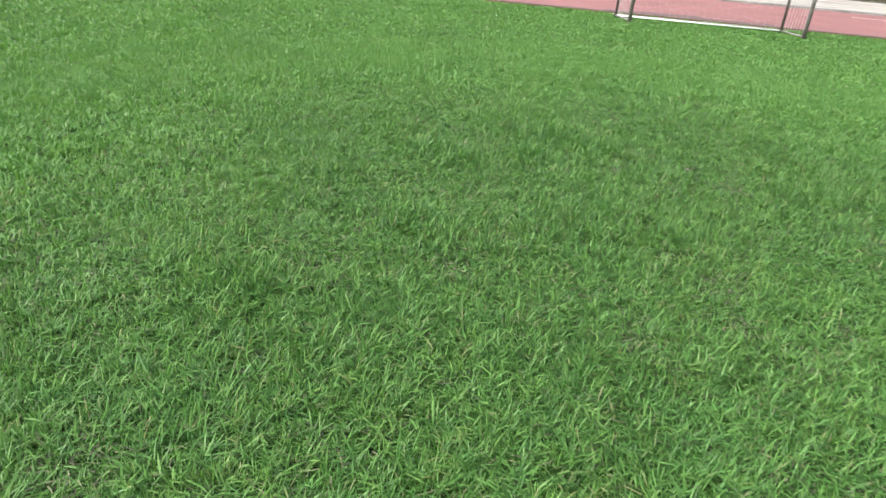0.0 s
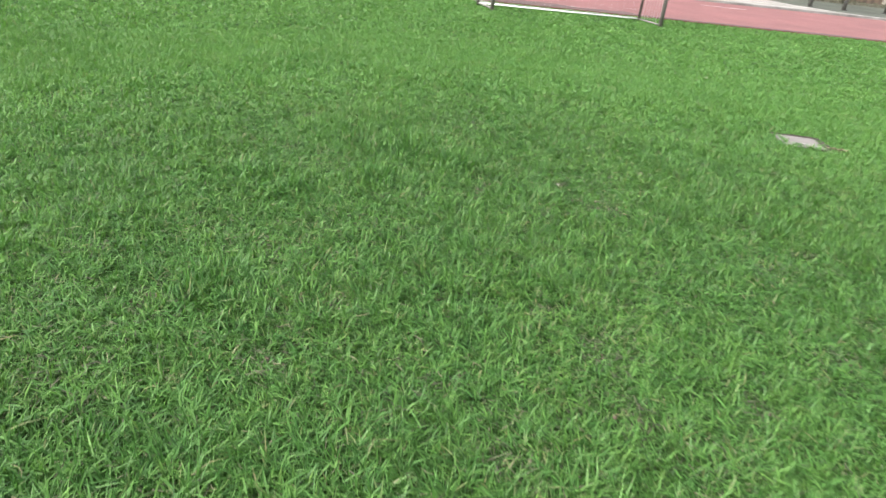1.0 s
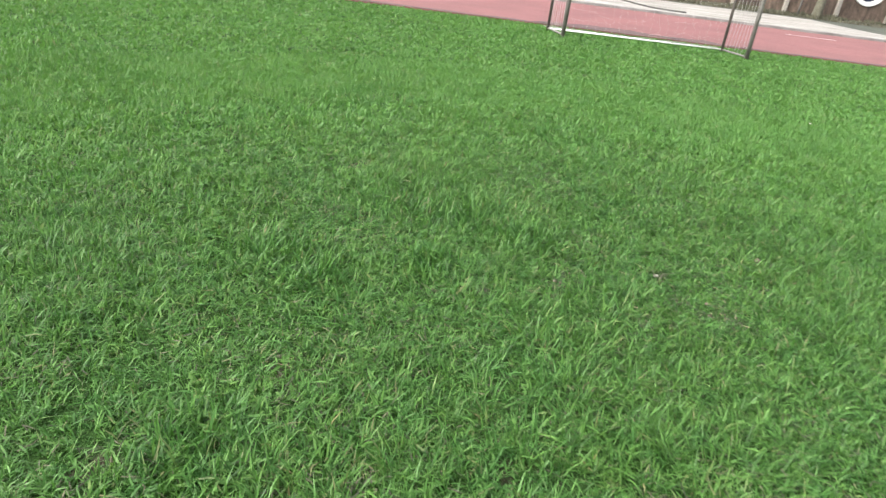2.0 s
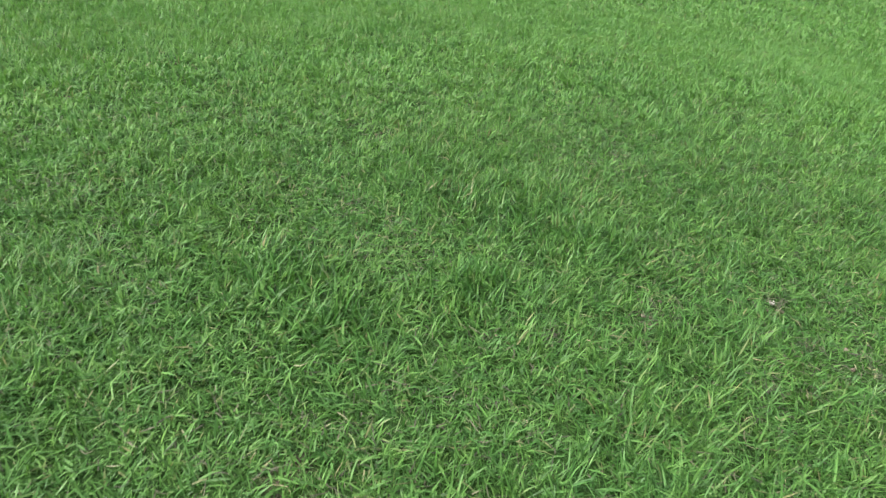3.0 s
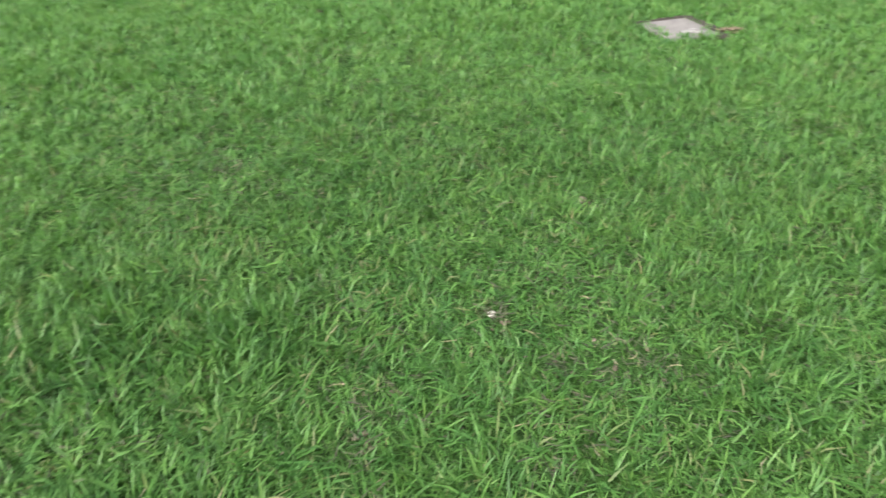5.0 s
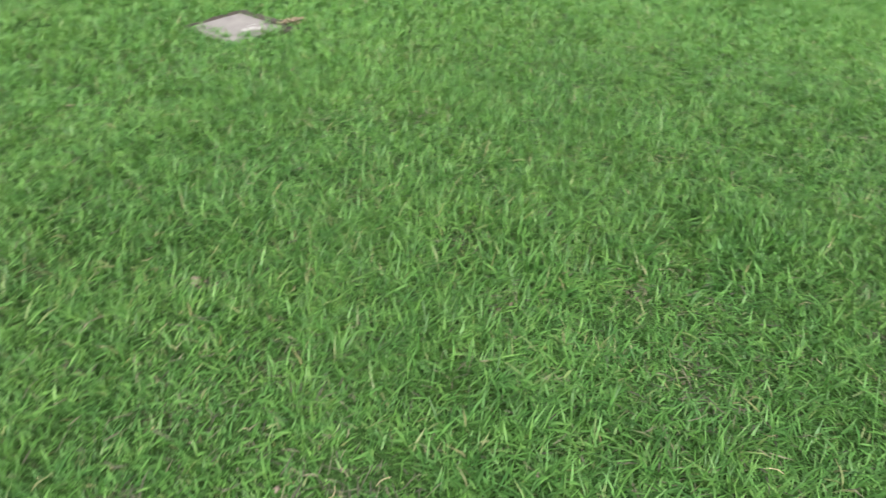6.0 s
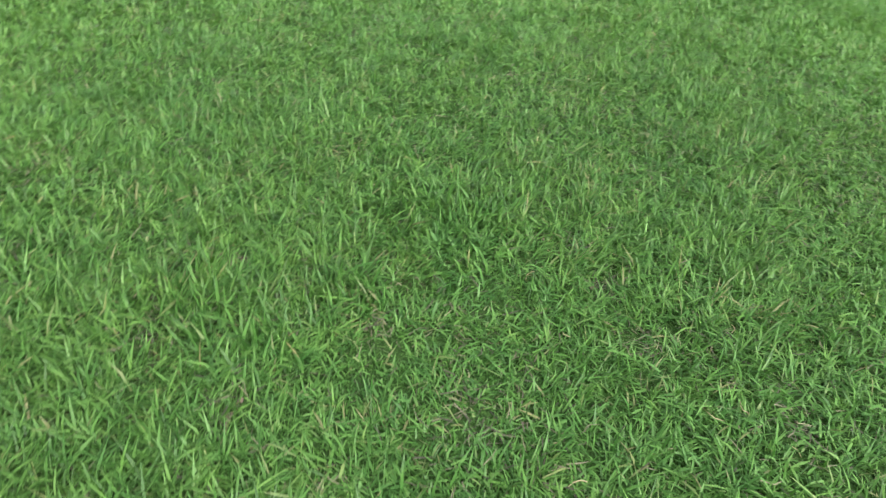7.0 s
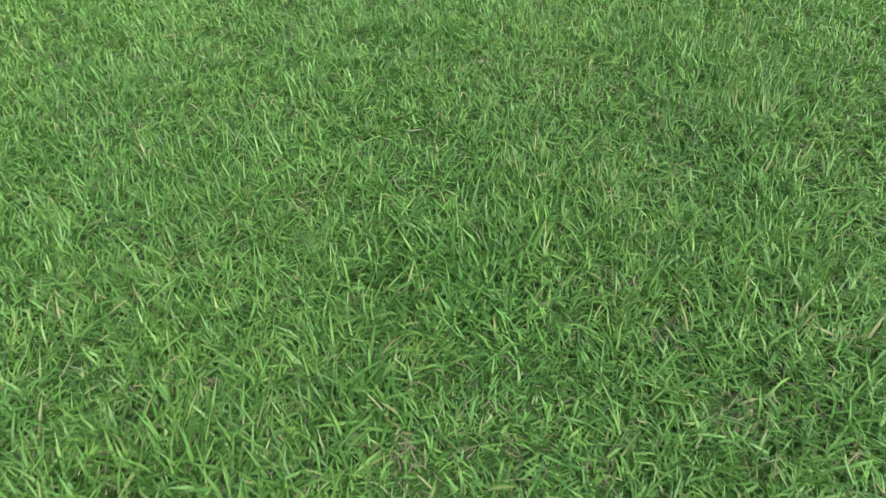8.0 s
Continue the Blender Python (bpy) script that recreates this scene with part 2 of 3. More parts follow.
def lie(x, y):
    """Height of the lawn's soil: gentle bumps that fade out at the track."""
    fade = np.clip((LAWN_EDGE - 0.8 - np.asarray(y)) / 1.5, 0, 1) * np.clip((30 - np.hypot(x, y)) / 10, 0, 1)
    fall = np.clip((np.asarray(y) - 5.6) / 6.0, 0, 1)
    return fade * (0.020 * (field(x, y, 0.9) - 0.5) + 0.03 * (field(x, y, 2.6, 2) - 0.5)) - FALL * fall * fall * (3 - 2 * fall)


# ---- ground ----
def ground_sheet():
    s = np.linspace(-1, 1, 211)
    reach = 16 * s + 584 * np.sign(s) * np.abs(s) ** 9
    xs, ys = np.meshgrid(reach + 1.5, reach + 4.0, indexing="ij")
    zs = lie(xs, ys)
    n = len(s)
    verts = np.stack([xs, ys, zs], -1).reshape(-1, 3)
    a = (np.arange(n - 1)[:, None] * n + np.arange(n - 1)[None, :]).ravel()
    me = bpy.data.meshes.new("ground")
    me.from_pydata(verts.tolist(), [], np.stack([a, a + n, a + n + 1, a + 1], 1).tolist())
    me.materials.append(THATCH)
    me.polygons.foreach_set("use_smooth", [True] * len(me.polygons))
    return tagged(new("ground", me), "brown soil and green thatch under the lawn", "ground", kind="structure")


ground_sheet()

track = part("road", box(bmesh.new(), -70, 70, LAWN_EDGE, 19.36, -0.1, 0.03), TRACK)
track.location.z = -FALL
tagged(track, "pinkish red rubber running track along the lawn", "running track", kind="structure")
part("lane_mark", box(bmesh.new(), 8.5, 9.72, 17.91, 17.96, 0.03, 0.035), WHITE_PAINT, track, "short worn white lane mark")


def dirt_band(x0, x1, step, near, width):
    """A thin band of trodden dirt on the track with uneven edges."""
    bm = bmesh.new()
    n = int((x1 - x0) / step)
    rows = []
    for i in range(n + 1):
        x = x0 + i * step
        w = width * (0.45 + 0.9 * float(field(x, 0.0, 0.55, 8)) + 0.35 * float(field(x, 0.0, 0.13, 9)))
        a = LAWN_EDGE + near * (1 + 0.5 * float(field(x, 0.0, 0.4, 10)))
        end = min(1, i / 4, (n - i) / 4)
        rows.append([bm.verts.new((x, a, 0.029)), bm.verts.new((x, a + 0.005, 0.036)), bm.verts.new((x, a + 0.01 + w * end, 0.034)), bm.verts.new((x, a + 0.014 + w * end, 0.029))])
    for p, q in zip(rows, rows[1:]):
        for i in range(3):
            bm.faces.new((p[i], q[i], q[i + 1], p[i + 1]))
    return bm


part("dirty_edge", dirt_band(-24, 40, 0.1, 0.002, 0.17), EDGE, track, "dark dirty inner edge of the track")
part("dirt_streak", dirt_band(1.9, 5.4, 0.05, 0.16, 0.34), EDGE, track, "dark trodden dirt behind the goal")
kerb = part("kerb", box(bmesh.new(), -70, 70, 19.363, 19.56, -0.05, 0.075, 0.012), KERB)
kerb.location.z = -STEP
tagged(kerb, "pale grey concrete kerb along the red track", "kerb", kind="structure")
pavement = part("pavement", prism(bmesh.new(), [(-70, 19.563), (14.8, 19.563), (13.7, 20.3), (13.0, 21.3), (12.6, 23.0), (12.4, 24.6), (-70, 24.6)], -0.05, 0.06), CONCRETE)
pavement.location.z = -STEP
tagged(pavement, "sunlit pale concrete walkway behind the track", "pavement", kind="structure")
yard = part("yard", box(bmesh.new(), -70, 70, 19.563, 26.4, -0.08, 0.045), ASPHALT)
yard.location.z = -STEP
tagged(yard, "grey green mossy asphalt beside the pale walkway", "pavement", kind="structure")


def bank():
    bm = bmesh.new()
    rows = []
    for i in range(141):
        x = -70 + i
        w = 0.25 * float(field(x, 3, 1.7))
        rows.append([bm.verts.new((x, y, z)) for y, z in ((25.3 - w, 0.03), (25.6 - w, 0.05 + w * 0.1), (26.1, 0.07 + w * 0.2), (26.55, 0.09), (26.55, -0.05))])
    for a, b in zip(rows, rows[1:]):
        for i in range(4):
            bm.faces.new((a[i], b[i], b[i + 1], a[i + 1]))
    return bm


verge = part("verge", bank(), MOSS)
verge.location.z = -STEP
tagged(verge, "low brown and mossy verge at the foot of the wall", "verge", kind="structure")

# ---- wall with a round window, behind the track ----
RINGS = ((15.24, 1.21, 0.62), (17.06, 1.22, 0.62))


def wall_with_holes():
    """A long wall with round openings through it."""
    bm = bmesh.new()
    steps = 32
    west = -70
    for x, z, r in RINGS:
        r -= 0.06
        for y, flip in ((26.6, False), (26.9, True)):
            inner = [bm.verts.new((x + r * math.cos(a), y, z + r * math.sin(a))) for a in (2 * math.pi * i / steps for i in range(steps))]
            outer = []
            for i in range(steps):
                c, s = math.cos(2 * math.pi * i / steps), math.sin(2 * math.pi * i / steps)
                k = 1.0 / max(abs(c), abs(s))
                outer.append(bm.verts.new((x + 0.8 * k * c, y, z + 0.8 * k * s)))
            for i in range(steps):
                j = (i + 1) % steps
                f = (inner[i], inner[j], outer[j], outer[i])
                bm.faces.new(f[::-1] if flip else f)
            if not flip:
                first = inner
            else:
                for i in range(steps):
                    j = (i + 1) % steps
                    bm.faces.new((first[j], first[i], inner[i], inner[j]))
        box(bm, west, x - 0.8, 26.6, 26.9, -0.1, 3.2)
        box(bm, x - 0.8, x + 0.8, 26.6, 26.9, -0.1, z - 0.8)
        box(bm, x - 0.8, x + 0.8, 26.6, 26.9, z + 0.8, 3.2)
        west = x + 0.8
    box(bm, west, 70, 26.6, 26.9, -0.1, 3.2)
    return bm


wall = part("wall_north", wall_with_holes(), BROWN_WALL)
tagged(wall, "rust brown rendered wall with pale upright posts", "wall", kind="structure")
tagged(part("wall_cap", box(bmesh.new(), -70, 70, 26.5, 27.0, 3.2, 3.3, 0.02), CONCRETE), "pale concrete coping on the brown wall", "coping", kind="structure")
for i in range(-20, 24):
    x = 14.27 + 1.87 * i
    part("pilaster", box(bmesh.new(), x - 0.065, x + 0.065, 26.47, 26.597, 0.08, 3.198, 0.012), PALE_POST, wall)


def ring_frame(r):
    bm = bmesh.new()
    steps, profile = 40, ((r - 0.15, 0.05), (r - 0.14, -0.09), (r - 0.01, -0.09), (r, -0.07), (r, -0.004), (r - 0.055, 0.0), (r - 0.065, 0.05))
    rings = [[bm.verts.new((q * math.cos(a), d, q * math.sin(a))) for q, d in profile] for a in (2 * math.pi * i / steps for i in range(steps))]
    for i in range(steps):
        a, b = rings[i], rings[(i + 1) % steps]
        for k in range(len(profile)):
            m = (k + 1) % len(profile)
            bm.faces.new((a[k], a[m], b[m], b[k]))
    return bm


for n, (x, z, r) in enumerate(RINGS):
    window = holder("window_%d" % (n + 1), (x, 26.6, z), "round window with a thick white frame and dark glass", "window", kind="structure")
    part("window_frame", ring_frame(r), WHITE_FRAME, window)
    bm = bmesh.new()
    bmesh.ops.create_cone(bm, cap_ends=True, segments=40, radius1=r - 0.145, radius2=r - 0.145, depth=0.02, matrix=Matrix.Translation((0, 0.02, 0)) @ Matrix.Rotation(radians(90), 4, "X"))
    part("pane", bm, DARK_GLASS, window, "dark blue glass pane")


# ---- low weeds along the foot of the wall ----
def weeds():
    bm = bmesh.new()
    rng = random.Random(31)
    for _ in range(6500):
        x = rng.uniform(2.0, 26.0)
        y = rng.uniform(25.15, 26.42)
        thick = float(field(x, y, 0.8, 12))
        if rng.random() > 0.25 + 0.9 * thick:
            continue
        h = rng.uniform(0.06, 0.15) * (0.5 + 1.1 * thick)
        a, w = rng.uniform(0, math.pi), rng.uniform(0.012, 0.03)
        lean = Vector((rng.uniform(-0.5, 0.5) * h, rng.uniform(-0.5, 0.5) * h, h))
        foot = Vector((x, y, 0.02))
        side = Vector((math.cos(a) * w, math.sin(a) * w, 0))
        bm.faces.new([bm.verts.new(p) for p in (foot - side * 0.5, foot + side * 0.5, foot + lean * 0.6 + side, foot + lean, foot + lean * 0.55 - side)])
    tagged(part("wall_weeds", bm, WEED), "low brown and green weeds along the wall", "weeds", kind="stuff")


weeds()

# ---- dark steel posts and a tree trunk before the wall ----
def steel_post():
    ob = holder("metal_post", (0, 0, 0.045), "slim dark painted steel post on mossy asphalt", "post", "posts before the wall")
    part("base_plate", box(bmesh.new(), -0.085, 0.085, -0.085, 0.085, 0, 0.02, 0.004), DARK_METAL, ob)
    part("shaft", tube(bmesh.new(), [(0, 0, 0.02), (0, 0, 0.4), (0, 0, 2.4)], [0.065, 0.06, 0.058], 14), DARK_METAL, ob, smooth=True)
    part("cap", tube(bmesh.new(), [(0, 0, 2.4), (0, 0, 2.43), (0, 0, 2.46)], [0.07, 0.07, 0.03], 14), DARK_METAL, ob)
    return ob


post = steel_post()
post.matrix_world = pose(13.68, 21.5, 0.045 - STEP)
for x, y in ((14.75, 21.4), (16.55, 21.9), (18.6, 22.0)):
    copy_thing(post, pose(x, y, 0.045 - STEP))


def tree(x, y):
    ob = holder("tree", (x, y, 0.2), "grey green barked tree growing by the wall", "tree")
    trunk = tube(bmesh.new(), [(0, 0, -0.2), (0.0, 0, 0.1), (0.03, 0.0, 0.8), (0.02, 0.03, 1.8), (0.06, 0.0, 2.8), (0.05, 0.02, 4.0)], [0.20, 0.15, 0.125, 0.115, 0.09, 0.04], 16)
    part("trunk", trunk, BARK, ob, smooth=True)
    rng = random.Random(5)
    tips = []
    for k in range(9):
        a, h = k * 2.4, 1.9 + 0.22 * k
        tip = Vector((1.3 * math.cos(a), 0.55 * math.sin(a) - 0.3, h + 0.9))
        part("limb", tube(bmesh.new(), [(0.04, 0.01, h), Vector((0.04, 0.01, h)).lerp(tip, 0.5) + Vector((0, 0, 0.15)), tip], [0.05, 0.03, 0.012], 8), BARK, ob, smooth=True)
        tips.append(tip)
    crown = bmesh.new()
    for _ in range(2600):
        c = rng.choice(tips) + Vector((rng.gauss(0, 0.34), rng.gauss(0, 0.24), rng.gauss(0.05, 0.26)))
        m = Matrix.Translation(c) @ Euler((rng.uniform(0, 6), rng.uniform(0, 6), rng.uniform(0, 6))).to_matrix().to_4x4()
        w = rng.uniform(0.025, 0.045)
        vs = [crown.verts.new(m @ Vector(p)) for p in ((0, -2 * w, 0), (w, 0, 0.25 * w), (0, 2 * w, 0), (-w, 0, 0.25 * w))]
        crown.faces.new(vs)
    part("crown", crown, LEAF, ob)


tree(13.2, 25.75)


def garden_stake(x, y):
    bm = tube(bmesh.new(), [(x, y, -0.1), (x + 0.01, y, 0.3), (x + 0.03, y, 0.62), (x + 0.03, y, 0.68)], [0.035, 0.033, 0.03, 0.012], 9)
    tagged(part("stake", bm, DARK_METAL, smooth=True), "short dark stake driven into the mossy verge", "stake")


garden_stake(12.7, 26.1)


def hose():
    way = [(5.30, 22.6), (5.56, 21.8), (5.66, 21.3), (5.75, 20.9), (5.86, 20.6), (6.02, 20.32), (6.35, 20.12), (6.8, 20.05)]
    pts = []
    for a, b, c, d in zip([way[0]] + way, way, way[1:], way[2:] + [way[-1]]):
        for k in range(6):
            t = k / 6
            pts.append(tuple(0.5 * (2 * b[i] + (c[i] - a[i]) * t + (2 * a[i] - 5 * b[i] + 4 * c[i] - d[i]) * t * t + (3 * b[i] - a[i] - 3 * c[i] + d[i]) * t ** 3) for i in (0, 1)) + (0.081 - STEP,))
    tagged(part("hose", tube(bmesh.new(), pts, 0.022, 8), DARK_METAL, smooth=True), "thin dark hose lying curved on the pale walkway", "hose")


hose()


# ---- the goal ----
def goal():
    FL, FR, RL, RR, H = Vector((2.225, 12.30, 0)), Vector((5.225, 12.335, 0)), Vector((2.07, 12.92, 0)), Vector((5.05, 12.955, 0)), 2.0
    up = Vector((0, 0, H))
    ob = new("football_goal")
    ob.location.z = -FALL
    tagged(ob, "weathered grey steel football goal with white net", "goal")

    def bar(name, a, b, r, mat=GALVANISED, label=""):
        part(name, tube(bmesh.new(), [a, (a + b) / 2, b], r, 14), mat, ob, label, smooth=True)

    bar("front_post", FL, FL + up, 0.033)
    bar("front_post", FR, FR + up, 0.033)
    bar("crossbar", FL + up, FR + up, 0.033)
    for a in (RL, RR):
        bar("rear_post", a, a + up * 0.985, 0.024, RUSTED, "darker rusted rear post")
    bar("rear_top_bar", RL + up * 0.985, RR + up * 0.985, 0.024)
    low = Vector((0, 0, 0.04))
    bar("rear_ground_bar", RL + low, RR + low, 0.012, WHITE_FRAME, "white painted ground bar")
    for a, b in ((FL, RL), (FR, RR)):
        bar("side_ground_bar", a + low * 0.9, b + low, 0.014)
        bar("side_top_bar", a + up, b + up * 0.985, 0.024)

    rng = random.Random(3)

    def sheet(name, a, b, c, d, across, tall, out, sag, cord=0.0026, gap=1, loose=0.012):
        """A net between the corners a, b (below) and c, d (above), bellied by out and sagging."""
        bm = bmesh.new()
        wob = [[(rng.uniform(-loose, loose), rng.uniform(-loose, loose)) for _ in range(tall + 1)] for _ in range(across + 1)]

        def at(i, j):
            u, v = i / across, j / tall
            p = a.lerp(b, u).lerp(c.lerp(d, u), v)
            belly = math.sin(math.pi * u) * math.sin(math.pi * min(v * 1.15, 1))
            drape = loose * 1.6 * math.sin(5.3 * u * (1 + v) + 9 * v) * math.sin(math.pi * u)
            along = (b - a).normalized()
            edge = 0 if i in (0, across) or j in (0, tall) else 1
            return p + out * belly - Vector((0, 0, sag * math.sin(math.pi * u) * v * (1.1 - v) - drape * min(1, 4 * v))) + edge * (along * wob[i][j][0] + Vector((0, 0, wob[i][j][1])))

        for i in range(across + 1):
            tube(bm, [at(i, j) for j in range(tall + 1)], cord, 3, False)
        for j in range(0, tall + 1, gap):
            tube(bm, [at(i, j) for i in range(across + 1)], cord, 3, False)
        part(name, bm, CORD, ob, "white knotted cord net")

    back = (RL - FL).normalized()
    sheet("rear_net", RL + low, RR + low, RL + up * 0.97, RR + up * 0.97, 22, 20, back * 0.2, 0.25, 0.0007, 2, 0.055)
    sheet("side_net", FL + low, RL + low, FL + up * 0.98, RL + up * 0.97, 8, 14, Vector((-0.03, 0, 0)), 0.03, 0.0028, 7)
    sheet("side_net", FR + low, RR + low, FR + up * 0.98, RR + up * 0.97, 8, 14, Vector((0.03, 0, 0)), 0.03, 0.0028, 7)
    sheet("top_net", FL + up, FR + up, RL + up * 0.98, RR + up * 0.98, 26, 5, Vector((0, 0, -0.03)), 0.04)
    # slack net lying in a fold behind the ground bar
    fold = bmesh.new()
    for k in range(3):
        line = [RL.lerp(RR, u) + back * (0.05 + 0.05 * k + 0.04 * math.sin(9 * u + k)) + Vector((0, 0, 0.035 + 0.02 * math.sin(17 * u + 2 * k) ** 2)) for u in (n / 40 for n in range(41))]
        tube(fold, line, 0.003, 5, False)
    part("slack_net", fold, CORD, ob, "slack net cords lying on the ground")


goal()


# ---- paving tile sunk in the lawn ----
TILE_AT, TILE_TURN = (3.503, 5.108), -13.0


def broken_edge(rng, half, steps, rough):
    pts = []
    for cx, cy, dx, dy in ((-1, -1, 1, 0), (1, -1, 0, 1), (1, 1, -1, 0), (-1, 1, 0, -1)):
        for k in range(steps):
            f = 2 * k / steps
            pts.append(((cx + dx * f) * half + rng.uniform(-rough, rough), (cy + dy * f) * half + rng.uniform(-rough, rough)))
    return pts


def paving_tile():
    ob = holder("paving_tile", (*TILE_AT, 0), "weathered pinkish grey concrete paving tile sunk in the grass", "paving tile", turn=TILE_TURN)
    rng = random.Random(11)
    bm = prism(bmesh.new(), broken_edge(rng, 0.152, 9, 0.006), -0.05, 0.014)
    top = [e for e in bm.edges if all(v.co.z > 0.012 for v in e.verts)]
    bmesh.ops.bevel(bm, geom=top, offset=0.007, segments=2, affect="EDGES")
    part("slab", bm, TILE, ob)
    for cx, cy, rx, ry in ((0.02, -0.06, 0.060, 0.020), (0.07, -0.085, 0.042, 0.014), (0.06, -0.03, 0.030, 0.010)):
        chip = [(cx + rx * rng.uniform(0.6, 1.15) * math.cos(a), cy + ry * rng.uniform(0.6, 1.2) * math.sin(a)) for a in (2 * math.pi * i / 13 for i in range(13))]
        part("chipped_patch", prism(bmesh.new(), chip, 0.010, 0.0165), CHIP, ob, "lighter chipped concrete patch")
    return ob


paving_tile()


def soil_rim():
    bm = bmesh.new()
    rng = random.Random(4)
    rings = []
    n = 48
    for i in range(n):
        a = 2 * math.pi * i / n
        k = 1 / max(abs(math.cos(a)), abs(math.sin(a)))
        wide = 0.006 + 0.022 * rng.random() + (0.05 if a < 0.7 or a > 5.2 else 0)
        down = 0 if math.cos(a) + math.sin(a) > -0.1 or a > 5.2 else -0.025
        rings.append([bm.verts.new((r * math.cos(a), r * math.sin(a), z + down)) for r, z in ((0.148 * k, -0.03), (0.150 * k, 0.010 + 0.006 * rng.random()), (0.155 * k + wide * 0.5, 0.019 + 0.008 * rng.random()), (0.158 * k + wide, 0.004), (0.158 * k + wide + 0.02, -0.03))])
    for i in range(n):
        a, b = rings[i], rings[(i + 1) % n]
        for k in range(4):
            bm.faces.new((a[k], a[k + 1], b[k + 1], b[k]))
    ob = part("soil_rim", bm, SOIL)
    ob.matrix_world = pose(*TILE_AT, 0, 0, 0, TILE_TURN)
    tagged(ob, "dark damp bare soil round the paving tile", "soil", kind="stuff")


soil_rim()


def second_slab():
    bm = prism(bmesh.new(), broken_edge(random.Random(2), 0.37, 6, 0.006), -0.05, 0.022)
    ob = part("drain_cover", bm, MOSSY)
    ob.matrix_world = pose(10.2, 12.5, -FALL, 0, 0, 8)
    tagged(ob, "pale concrete drain cover in the grass by the track", "drain cover")


second_slab()


def fallen_leaf(place, size, turn, seed):
    rng = random.Random(seed)
    bm = bmesh.new()
    top = []
    for k in range(9):
        u = k / 8
        w = size * 0.26 * math.sin(math.pi * min(max(u, 0.03), 0.97)) ** 0.8
        curl = 0.12 * size * (u - 0.5) ** 2 * 4 * rng.uniform(0.7, 1.2)
        top.append([bm.verts.new((size * (u - 0.5), s * w, curl + abs(s) * 0.12 * size * rng.uniform(0.5, 1.1))) for s in (-1, 0, 1)])
    for a, b in zip(top, top[1:]):
        for s in (0, 1):
            bm.faces.new((a[s], b[s], b[s + 1], a[s + 1]))
    bmesh.ops.solidify(bm, geom=bm.faces[:], thickness=0.0012)
    ob = part("fallen_leaf", bm, DEAD_LEAF)
    ob.matrix_world = pose(*place, 0, 0, turn)
    tagged(ob, "curled dry brown fallen leaf beside the tile", "leaf", "fallen leaves")


for n, (x, y, s, a) in enumerate(((3.655, 4.937, 0.070, 20), (3.70, 4.925, 0.075, 350), (3.735, 4.912, 0.055, 160), (3.745, 4.947, 0.05, 60), (3.64, 4.960, 0.045, 120))):
    fallen_leaf((x, y, 0.020), s, a, n)


# ---- pebbles and clods ----
def pebble(place, size, mat, label, seed):
    bm = bmesh.new()
    bmesh.ops.create_icosphere(bm, subdivisions=2, radius=0.5)
    rng = random.Random(seed)
    shift = Vector((rng.uniform(0, 9), rng.uniform(0, 9), rng.uniform(0, 9)))
    for v in bm.verts:
        v.co *= 1 + 0.38 * noise.noise(v.co * 1.9 + shift)
        v.co.x, v.co.y, v.co.z = v.co.x * size, v.co.y * size * 0.8, v.co.z * size * 0.62
    ob = part("pebble", bm, mat, smooth=True)
    x, y = place
    ob.matrix_world = pose(x, y, float(lie(x, y)) + size * 0.32, 8, -6, rng.uniform(0, 180))
    tagged(ob, label, "pebble", "pebbles in the lawn")


pebble((1.863, 4.081), 0.032, PEBBLE_PINK, "pinkish pebble lying in the grass", 1)
pebble((1.283, 3.785), 0.024, PEBBLE_WHITE, "white pebble lying in the grass", 2)
pebble((0.816, 3.626), 0.018, PEBBLE_PINK, "small pinkish pebble half sunk in grass", 3)
pebble((1.66, 3.14), 0.020, PEBBLE_PINK, "dull pinkish pebble half sunk in grass", 4)
pebble((1.435, 3.575), 0.017, PEBBLE_PINK, "small pale pink pebble in the grass", 5)
pebble((3.866, 7.533), 0.027, PEBBLE_WHITE, "white stone lying in the open lawn", 6)


# ---- grass ----
HEART = np.array([(0.0, 1.0), (0.25, 3.3), (1.1, 3.9), (2.0, 3.3), (2.7, 2.5)])


def from_heart(x, y):
    """Distance from the middle line of the lawn's best kept stretch."""
    best = np.full(len(x), 1e9)
    for (ax, ay), (bx, by) in zip(HEART, HEART[1:]):
        k = np.clip(((x - ax) * (bx - ax) + (y - ay) * (by - ay)) / ((bx - ax) ** 2 + (by - ay) ** 2), 0, 1)
        best = np.minimum(best, np.hypot(x - ax - k * (bx - ax), y - ay - k * (by - ay)))
    return best


# thin spots of the turf: plan x, y and radius
BARE = (
    (1.04, 2.18, 0.08), (1.06, 1.90, 0.07), (-0.03, 2.08, 0.07), (0.64, 1.70, 0.08), (0.88, 3.69, 0.07), (1.30, 3.57, 0.05),
    (1.47, 3.45, 0.10), (0.52, 3.46, 0.05), (0.66, 3.26, 0.05), (1.13, 3.36, 0.05), (-0.17, 4.10, 0.07), (2.18, 2.42, 0.07),
    (2.41, 2.44, 0.06), (2.33, 3.55, 0.07), (2.58, 2.47, 0.05), (2.00, 2.84, 0.07), (2.13, 3.38, 0.05), (1.94, 2.19, 0.06),
    (1.86, 4.05, 0.05), (1.29, 3.77, 0.045), (-0.80, 0.83, 0.09), (1.45, 1.92, 0.06), (0.90, 2.45, 0.05), (2.57, 3.36, 0.04),
    (3.87, 7.50, 0.07), (0.82, 3.61, 0.04), (0.32, 3.44, 0.05), (0.17, 2.41, 0.05), (-0.12, 4.83, 0.06), (2.30, 3.04, 0.04),
)
